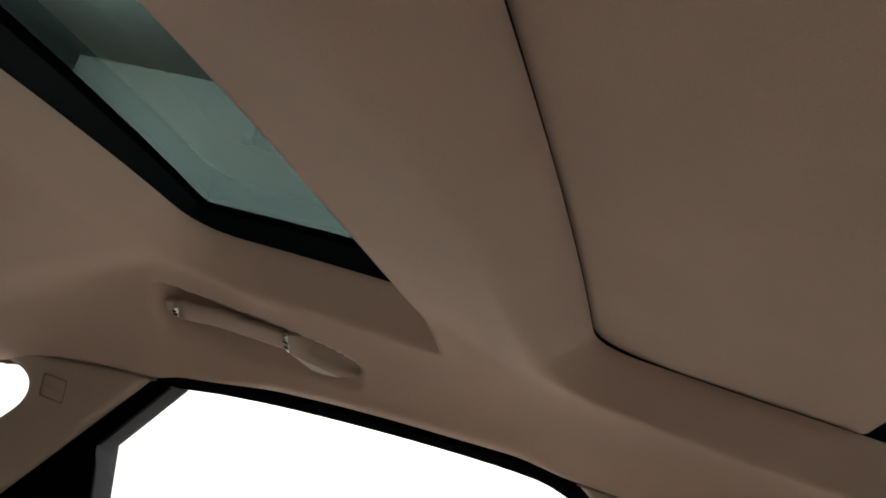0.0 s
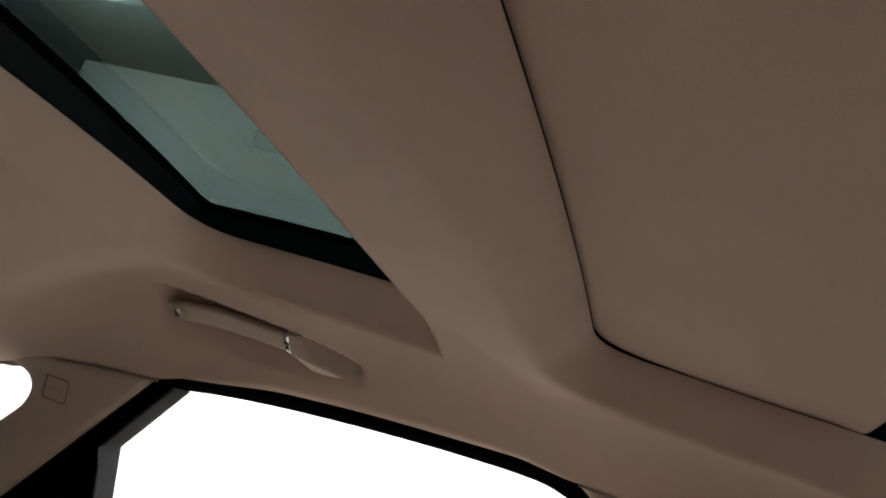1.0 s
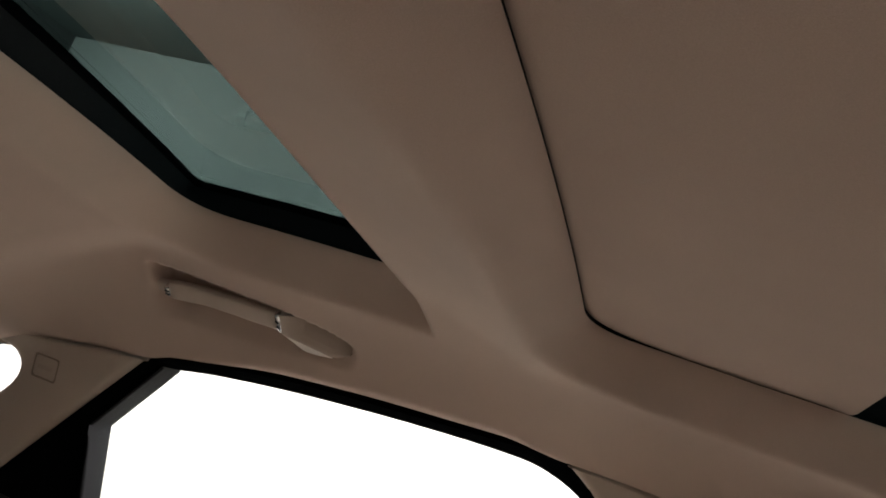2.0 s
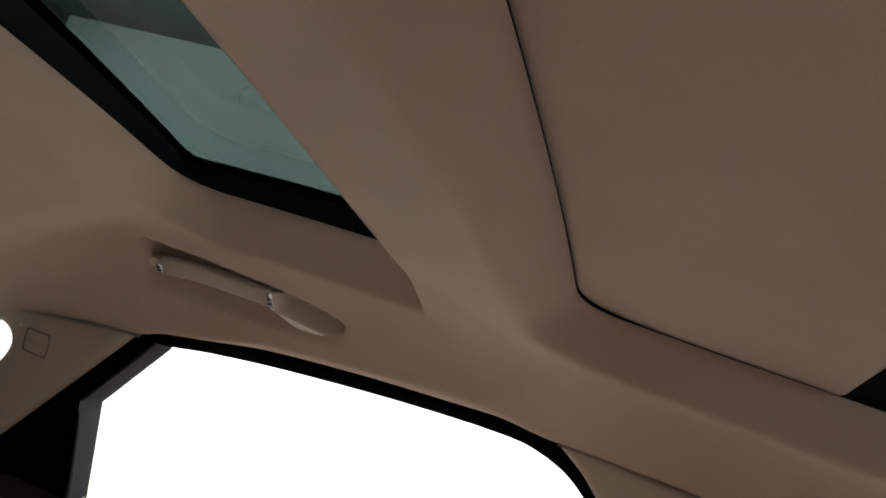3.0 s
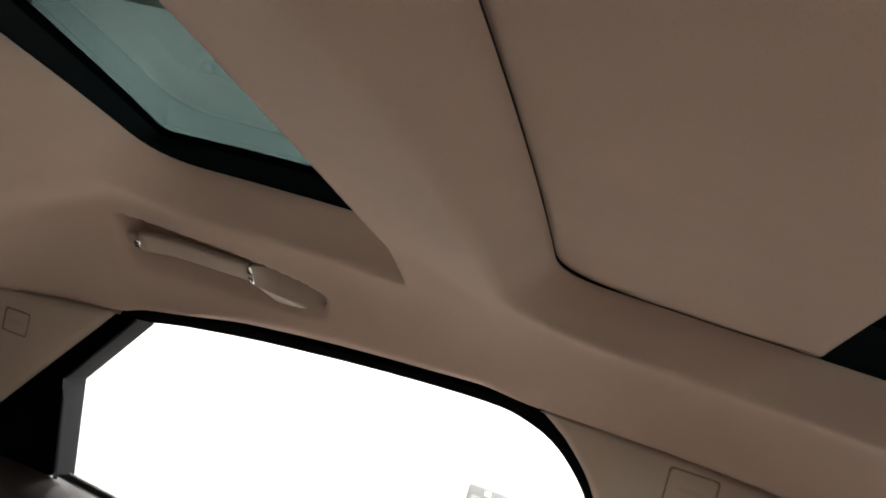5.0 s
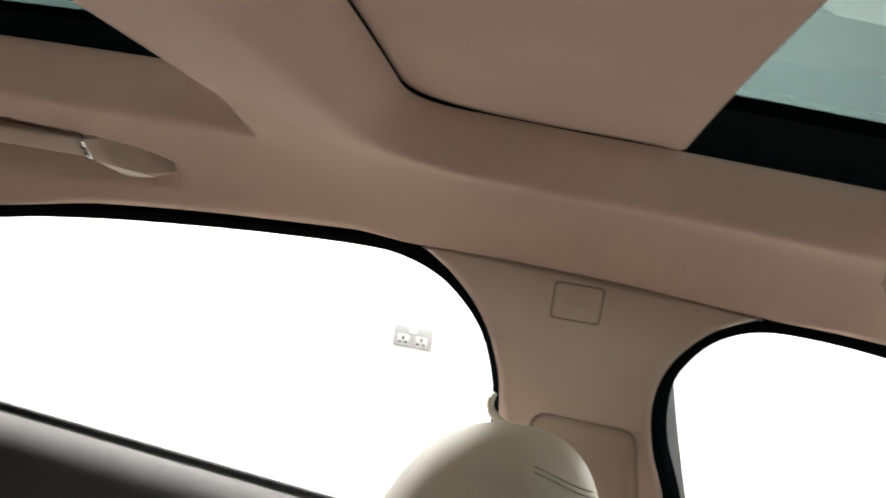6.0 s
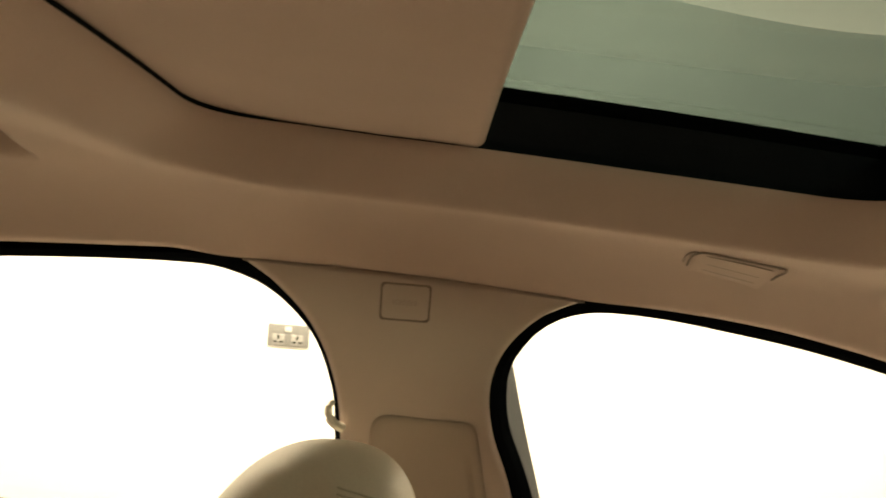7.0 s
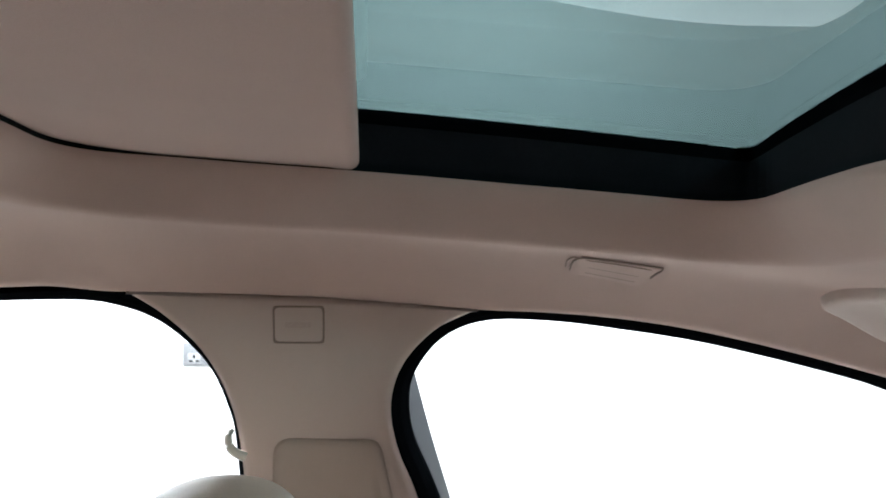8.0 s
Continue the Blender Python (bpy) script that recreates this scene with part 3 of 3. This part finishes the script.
def frame_rows(trim, light, sharp, n=7):
    a, b = smooth_curve(trim, n, sharp), smooth_curve(light, n, sharp)
    pa, pb = on_side(a, 0.006), on_side(b, 0.040)
    away = (a - b) / np.maximum(np.linalg.norm(a - b, axis=1, keepdims=True), 1e-6)
    q = [on_side(a + 0.016 * away, 0.020), pa]
    for v, out in ((0.12, 0.016), (0.45, 0.020), (0.55, 0.026), (0.9, 0.034)):
        m = (1 - v) * a + v * b
        q.append(on_side(m, out))
    q += [pb, on_side(b, 0.060)]
    return q


def sill_z(y):
    return 1.1104 - 0.0665 * (0.95 - y)


def door(name, label, trim, light, sharp, ya, yb, sx, sail=False):
    ob = thing(name, label, "car door", "structure")
    rows = frame_rows(trim, light, sharp)
    part("window_frame", mesh_of("window_frame", *loft([mirrored(r, sx) for r in rows]), RUBBER), ob, "black rubber window seal")
    if sail:
        edge = smooth_curve(light[:3], 10, (1,))
        inner = smooth_curve([(0.806, 1.10), (0.827, 1.243), (0.730, 1.3570)], 10, (1,))
        clear = edge - np.array([0.0012, 0.0006])
        strip = [on_side(clear, 0.062), on_side(clear, 0.0405), on_side(clear, 0.030), on_side(0.75 * edge + 0.25 * inner, 0.016), on_side(0.25 * edge + 0.75 * inner, 0.014), on_side(inner, 0.022)]
        part("mirror_trim", mesh_of("mirror_trim", *loft([mirrored(r, sx) for r in strip]), GREY), ob, "dark grey strip beside the mirror panel")
    ys = np.linspace(ya, yb, 24)
    section = [(0.112, -0.004), (0.100, 0.0), (0.088, 0.000), (0.080, -0.003), (0.055, -0.014), (0.035, -0.035), (0.024, -0.07), (0.020, -0.2), (0.02, -0.7)]
    rows = [[(sx * (0.655 + s), y, sill_z(y) + dz) for y in ys] for s, dz in section]
    part("upper_panel", mesh_of("upper_panel", *loft(rows), DOOR_TOP), ob, "charcoal grey padded door top")
    strip = [[(sx * (0.655 + s), y, sill_z(y) + dz) for y in ys] for s, dz in ((0.094, -0.001), (0.094, 0.0045), (0.0885, 0.0065), (0.084, 0.0045), (0.084, -0.002))]
    part("weather_strip", mesh_of("weather_strip", *loft(strip), STRIP_RUBBER), ob, "thin grey weather strip")
    lo, hi = min(p[0] for p in light) - 0.03, max(p[0] for p in light) + 0.03
    pane = [[(sx * (side_x(z) + 0.05), y, z) for y in np.linspace(lo, hi, 6)] for z in np.linspace(0.95, 1.42, 6)]
    glass = part("pane", mesh_of("pane", *loft(pane), CLEAR_GLASS), ob, "clear side glass")
    glass.visible_shadow = False
    return ob


for sx in (1, -1):
    b_pillar(sx)
    a_pillar(sx)
    door("door_1" if sx > 0 else "door_3", "front car door with black window seal and charcoal top", F_TRIM, F_LIGHT, (1, 2), 1.10, -0.06, sx, True)
    rd = door("door_2" if sx > 0 else "door_4", "rear car door with black window seal", R_TRIM, R_LIGHT, (12,), -0.06, -1.0, sx)
    # the painted edge of the rear door's frame
    post = smooth_curve([(-0.255, 1.0), (-0.213, 1.132), (-0.182, 1.23), (-0.163, 1.297), (-0.158, 1.315)], 6)
    wide = np.linspace(0.034, 0.016, len(post))
    fore = post + np.column_stack([wide, 0 * wide])
    part("frame_post", mesh_of("frame_post", *loft([mirrored(on_side(fore, 0.050), sx), mirrored(on_side(fore, 0.085), sx), mirrored(on_side(post, 0.100), sx), mirrored(on_side(post, 0.115), sx)]), POST_PAINT), rd,
         "painted grey edge of the door frame")

# ---- closing panels of the cabin ----
# all unseen: cream ones bounce light up, dark ones block or absorb it
for name, b, mat, label in (("trim_floor", (-0.78, 0.78, -0.30, 0.30, 0.52, 0.55), BOUNCE_LINING, "unseen cream lining that closes the cabin and bounces light up"),
                            ("trim_rear_floor", (-0.78, 0.78, -1.0, -0.30, 0.50, 0.54), BOUNCE_LINING, "unseen cream lining that closes the cabin and bounces light up"),
                            ("trim_footwell", (-0.78, 0.78, 0.30, 1.10, 0.33, 0.40), BOUNCE_LINING, "unseen cream lining that closes the cabin and bounces light up"),
                            ("trim_tail", (-0.80, 0.80, -1.03, -1.0, 0.33, 1.52), DOOR, "unseen charcoal lining that closes the cabin and soaks up light"),
                            ("trim_firewall", (-0.80, 0.80, 1.70, 1.73, 0.33, 1.0), DOOR, "unseen charcoal panel that closes the cabin and soaks up light"),
                            ("screen_light_block", (-0.78, 0.78, 1.73, 2.75, 0.93, 0.97), DOOR, "unseen dark panel that blocks floor light from the windscreen"),
                            ("trim_dash", (-0.78, 0.78, 1.10, 1.72, 0.50, 1.03), DOOR, "unseen charcoal panel that closes the cabin and soaks up light")):
    tagged(new(name, mesh_of(name, *box(*b, 0.01), mat)), label, "panel", kind="structure")
for sx in (1, -1):
    tagged(new("trim_quarter", mesh_of("trim_quarter", *box(min(sx * 0.76, sx * 0.80), max(sx * 0.76, sx * 0.80), 1.08, 1.72, 0.33, 1.0, 0.01), DOOR)), "unseen charcoal panel that closes the cabin and soaks up light",
           "panel", kind="structure")


# ---- windscreen ----
screen = thing("windscreen", "windscreen darkened to cut light, with a black printed border", "windscreen", "structure")


def screen_row(k, half):
    return [(x, 1.112 + 0.66 * k - 0.05 * (x / 0.75) ** 2 * k, 1.318 - 0.30 * k - 0.020 * (x / 0.75) ** 2) for x in np.linspace(-half, half, 25)]


part("pane", mesh_of("pane", *loft([screen_row(k, 0.70 + 0.08 * k) for k in np.linspace(0, 1, 8)]), SCREEN_GLASS), screen, "tinted glass")
border = [[(x, y - 0.002, z - 0.002) for x, y, z in screen_row(k, 0.70 + 0.08 * k)] for k in (-0.02, 0.0, 0.035)]
part("border", mesh_of("border", *loft(border), RUBBER), screen, "black printed border")


# ---- grab handles ----
def skin_point(x, y):
    xx, yy = np.array([[float(x)]]), np.array([[float(y)]])
    return float((lower_skin(xx, yy))[0, 0])


HANDLE_X = ([0.44, 0.535, 0.704, 0.74], [0.575, 0.558, 0.554, 0.552])
ACROSS, PROUD = np.array([0.80, 0, -0.60]), np.array([-0.60, 0, -0.80])


def handle_point(y, a, b):
    """A point of the grab handle: a across the slope of the skin, b out of it."""
    x = float(np.interp(y, *HANDLE_X))
    z = skin_point(x, min(y, 0.65)) - 0.12 * max(0, y - 0.65)
    return np.array([x, y, z]) + ACROSS * a + PROUD * b


def front_handle():
    ob = thing("grab_handle", "beige folding grab handle with chrome collars above the door", "grab handle", group="grab handles")

    def bar(y0, y1, n, w, h, centre, power=0.45):
        rows = []
        for y in np.linspace(y0, y1, n):
            row = []
            for t in np.linspace(0, 2 * math.pi, 24, endpoint=False):
                ca, sa = math.copysign(abs(math.cos(t)) ** power, math.cos(t)), math.copysign(abs(math.sin(t)) ** power, math.sin(t))
                row.append(handle_point(y, w * ca, centre + h * sa))
            rows.append(row)
        return loft(rows, closed_u=True, caps=True)

    part("grip", mesh_of("grip", *bar(0.700, 0.539, 14, 0.0150, 0.0055, -0.005), TRIM), ob)
    for y, wide in ((0.703, 0.0085), (0.536, 0.0156)):
        collar = part("collar", mesh_of("collar", *bar(y + 0.003, y - 0.003, 3, wide, 0.0062, -0.003), CHROME), ob, "bright chrome collar")
        # thin black tubes laid across the collar
        for k in (-0.27 * wide, 0.33 * wide):
            line = [handle_point(y + d, k, 0.0033) for d in (-0.0032, 0.0032)]
            part("collar_line", mesh_of("collar_line", *tube(line, 0.0008, 6), RUBBER), collar, "thin dark line across the collar")
    # rear mount: a tapering face under the brow, then a slanted facet down to the skin
    def at_x(y, x, b):
        return handle_point(y, (x - float(np.interp(y, *HANDLE_X))) / 0.80, b)

    face_rows, facet_rows = [], []
    for y in np.linspace(0.532, 0.434, 24):
        upper, lower = float(brow_x(y)) + 0.003, float(np.interp(y, [0.434, 0.461, 0.532], [0.569, 0.580, 0.571]))
        sink = 0.014 * min(1, (0.532 - y) / 0.03)
        face_rows.append([at_x(y, upper, -0.020)] + [at_x(y, upper + (lower - upper) * k, 0.0024 - sink * (1 - k) ** 1.5) for k in (0, 0.3, 0.6, 0.85, 1.0)] + [at_x(y, lower + 0.001, -0.016)])
    for y in np.linspace(0.531, 0.461, 16):
        inner = float(np.interp(y, [0.461, 0.531], [0.580, 0.571]))
        outer = max(inner, float(np.interp(y, [0.461, 0.500, 0.531], [0.582, 0.5875, 0.572])))
        facet_rows.append([at_x(y, inner, 0.0024), at_x(y, outer, 0.0010), at_x(y, outer + 0.001, -0.014)])
    mount = part("mount", mesh_of("mount", *loft(face_rows), TRIM, False), ob)
    part("facet", mesh_of("facet", *loft(facet_rows), FACET_LIT, False), mount, "facet painted paler for the light it catches")
    part("mount", mesh_of("mount", *bar(0.706, 0.722, 6, 0.0085, 0.005, -0.009), TRIM), ob)
    return ob


def rear_handle():
    ob = thing("grab_handle", "beige grab handle folded flat above the rear door", "grab handle", group="grab handles")

    def on_skin(loop, out):
        pts = []
        for y, x in loop:
            top = 0.4985 + 0.115 * (-0.300 - y)
            x, y = top + 1.8 * (x - top) + 0.0022, -0.293 + 0.835 * (y + 0.2885)
            pts.append((x - 0.55 * out, y, skin_point(x, y) - 0.83 * out))
        return pts

    # the folded grip: proud along its upper edge, sinking into the skin below
    rows = []
    for k, out in ((0.0, -0.002), (0.02, 0.0012), (0.10, 0.0022), (0.3, 0.0022), (0.6, 0.0014), (0.85, 0.0002), (1.0, -0.0012)):
        rows.append(on_skin([(-0.300 - 0.100 * u - 0.006 * k * (1 - 2 * u), 0.4985 + 0.0115 * u + 0.031 * k + 0.006 * max(0, abs(2 * u - 1) - 0.8)) for u in np.linspace(0, 1, 21)], out))
    part("grip", mesh_of("grip", *loft(rows), FABRIC), ob)
    outer = smooth_curve([(-0.2915, 0.517), (-0.2885, 0.508), (-0.2905, 0.5005), (-0.296, 0.4985)], 6)
    main = smooth_curve([(-0.2985, 0.521), (-0.2960, 0.509), (-0.2990, 0.5000), (-0.306, 0.4985), (-0.350, 0.5030), (-0.394, 0.5080), (-0.4015, 0.5105), (-0.4035, 0.5150), (-0.4015, 0.520), (-0.399, 0.526)], 6)
    inner_line = smooth_curve([(-0.308, 0.5045), (-0.350, 0.5085), (-0.392, 0.5140)], 6)
    # raised dark tubes stand for the shade in the gaps round the grip
    for line, size in ((outer, 0.0008), (main, 0.0011), (inner_line, 0.0010)):
        part("gap_shade_line", mesh_of("gap_shade_line", *tube(on_skin(line, 0.0024), np.r_[0.0003, np.full(len(line) - 2, size), 0.0003], 6), TRIM_SHADE), ob, "dark line painted for the shade of the grip's gap")
    # two flat, darker lines along the grip
    for k in (0.018, 0.024):
        pts = [on_skin([(-0.318, 0.498 + k), (-0.350, 0.502 + k), (-0.384, 0.506 + k)], 0.0024), on_skin([(-0.318, 0.499 + k), (-0.350, 0.503 + k), (-0.384, 0.507 + k)], 0.0024)]
        part("faint_line", mesh_of("faint_line", *loft(pts), LEATHER_DARK), ob, "faint darker line")
    return ob


front_handle()
rear_handle()

# ---- rear header trim ----
header = thing("trim_rear_header", "beige trim panel across the rear of the headliner", "trim panel", "structure")
head_edge = smooth_curve([(0.0, -0.600), (0.20, -0.598), (0.40, -0.592), (0.48, -0.582), (0.524, -0.568), (0.543, -0.572), (0.557, -0.606), (0.580, -0.67), (0.603, -0.78), (0.612, -0.90)], 6)


def below_skin(pts, drop):
    z = lower_skin(pts[:, 0][None, :], pts[:, 1][None, :])[0]
    return np.column_stack([pts, z - drop])


inner = np.array([0.30, -0.95])
rows = [below_skin(head_edge, -0.004), below_skin(head_edge * 0.995 + inner * 0.005, 0.008)] + [below_skin(head_edge * (1 - k) + inner * k, 0.012 + 0.008 * k) for k in (0.02, 0.06, 0.2, 0.5, 0.9)]
part("panel", mesh_of("panel", *loft(rows), TRIM), header)

# ---- front seat ----
seat = thing("car_seat", "cream and tan leather front car seat with rounded headrest", "car seat")


def head_shape(p):
    x, y, z = p
    # a soft upright swell that imitates the edge of a shadow on the headrest
    turn = math.remainder(math.atan2(y / 0.088, x / 0.135) - (math.pi + 0.28), 2 * math.pi)
    swell = 1 + 0.13 * math.exp(-((turn / 0.22) ** 2)) - 0.07 * math.exp(-(((abs(turn) - 0.65) / 0.35) ** 2))
    x, y = x * swell, y * swell
    return np.array([x * (1 - 0.12 * max(0, z / 0.10)), y * (1 + 0.15 * max(0, -z / 0.1)) + 0.02 * (-z / 0.1), z])


part("headrest", mesh_of("headrest", *superblob((0.36, 0.030, 1.190), (0.135, 0.088, 0.104), 0.92, 0.8, 72, 36, shape=head_shape), LEATHER), seat, "cream leather headrest")
HEAD_C, HEAD_H = np.array((0.36, 0.030, 1.190)), (0.135, 0.088, 0.104)


def head_point(u, v, grow=1.0):
    """A point of the headrest's skin."""
    c = lambda a, e: math.copysign(abs(math.cos(a)) ** e, math.cos(a))
    s = lambda a, e: math.copysign(abs(math.sin(a)) ** e, math.sin(a))
    return HEAD_C + head_shape(grow * np.array([HEAD_H[0] * c(v, 0.92) * c(u, 0.8), HEAD_H[1] * c(v, 0.92) * s(u, 0.8), HEAD_H[2] * s(v, 0.92)]))


for low in (0.0, 0.055):
    seam_path = [head_point(u, 1.14 - low - 0.32 * (u / math.pi - 1.07) / 0.33, 1.002) for u in np.linspace(1.07 * math.pi, 1.45 * math.pi, 40)]
    part("seam", mesh_of("seam", *tube(seam_path, 0.0007, 6), STITCH), seat, "stitched seam round the headrest")
part("post", mesh_of("post", *tube([(0.29, 0.03, 1.02), (0.29, 0.03, 1.13)], 0.007), CHROME), seat)
part("post", mesh_of("post", *tube([(0.43, 0.03, 1.02), (0.43, 0.03, 1.13)], 0.007), CHROME), seat)
part("backrest", mesh_of("backrest", *superblob((0.36, 0.05, 0.80), (0.25, 0.075, 0.27), 0.4, 0.5), LEATHER), seat)
part("cushion", mesh_of("cushion", *superblob((0.36, 0.34, 0.47), (0.26, 0.28, 0.115), 0.4, 0.5), LEATHER), seat)

# ---- seat belt guide ----
belt = thing("belt_guide", "beige seat belt guide loop on the centre pillar", "belt guide")
part("loop", mesh_of("loop", *tube(smooth_curve([(0.648, 0.0465, 1.262), (0.646, 0.051, 1.256), (0.645, 0.0505, 1.246), (0.645, 0.044, 1.237), (0.648, 0.033, 1.231)], 5), np.interp(np.linspace(0, 1, 21), [0, 0.15, 0.6, 1], [0.0022, 0.0040, 0.0050, 0.0052])), LEATHER), belt)

# ---- socket on the wall ----
socket = thing("wall_socket", "steel double wall socket with white inserts", "socket")
part("plate", mesh_of("plate", *box(ROOM[1] - 0.009, ROOM[1], 0.386, 0.532, 0.995, 1.075, 0.003), STEEL_PLATE), socket)
for cy in (0.425, 0.493):
    part("insert", mesh_of("insert", *box(ROOM[1] - 0.012, ROOM[1] - 0.008, cy - 0.022, cy + 0.022, 1.002, 1.040, 0.002), INSERT), socket, "pale socket face")
    for dy, dz, w, h in ((0, 0.011, 0.003, 0.006), (-0.011, -0.006, 0.006, 0.003), (0.011, -0.006, 0.006, 0.003)):
        part("slot", mesh_of("slot", *box(ROOM[1] - 0.0135, ROOM[1] - 0.011, cy + dy - w, cy + dy + w, 1.019 + dz - h, 1.019 + dz + h, 0), RUBBER), socket, "dark pin slot")
part("switch", mesh_of("switch", *box(ROOM[1] - 0.013, ROOM[1] - 0.008, 0.446, 0.472, 1.048, 1.068, 0.002), SOCKET_WHITE), socket, "white rocker switch")

# ---- unseen battens that shield the ceiling from the added lamps ----
for lx, ly, _ in LAMPS:
    fix = thing("unseen_batten", "unseen white batten that keeps an added lamp off the ceiling", "ceiling light", group="ceiling lights")
    part("batten", mesh_of("batten", *box(lx - 0.10, lx + 0.10, ly - 0.60, ly + 0.60, 2.50, 2.55, 0.004), WHITE_PLASTIC), fix)
    for dy in (-0.5, 0.5):
        part("rod", mesh_of("rod", *tube([(lx, ly + dy, 2.55), (lx, ly + dy, ROOM[5])], 0.004), CHROME), fix)
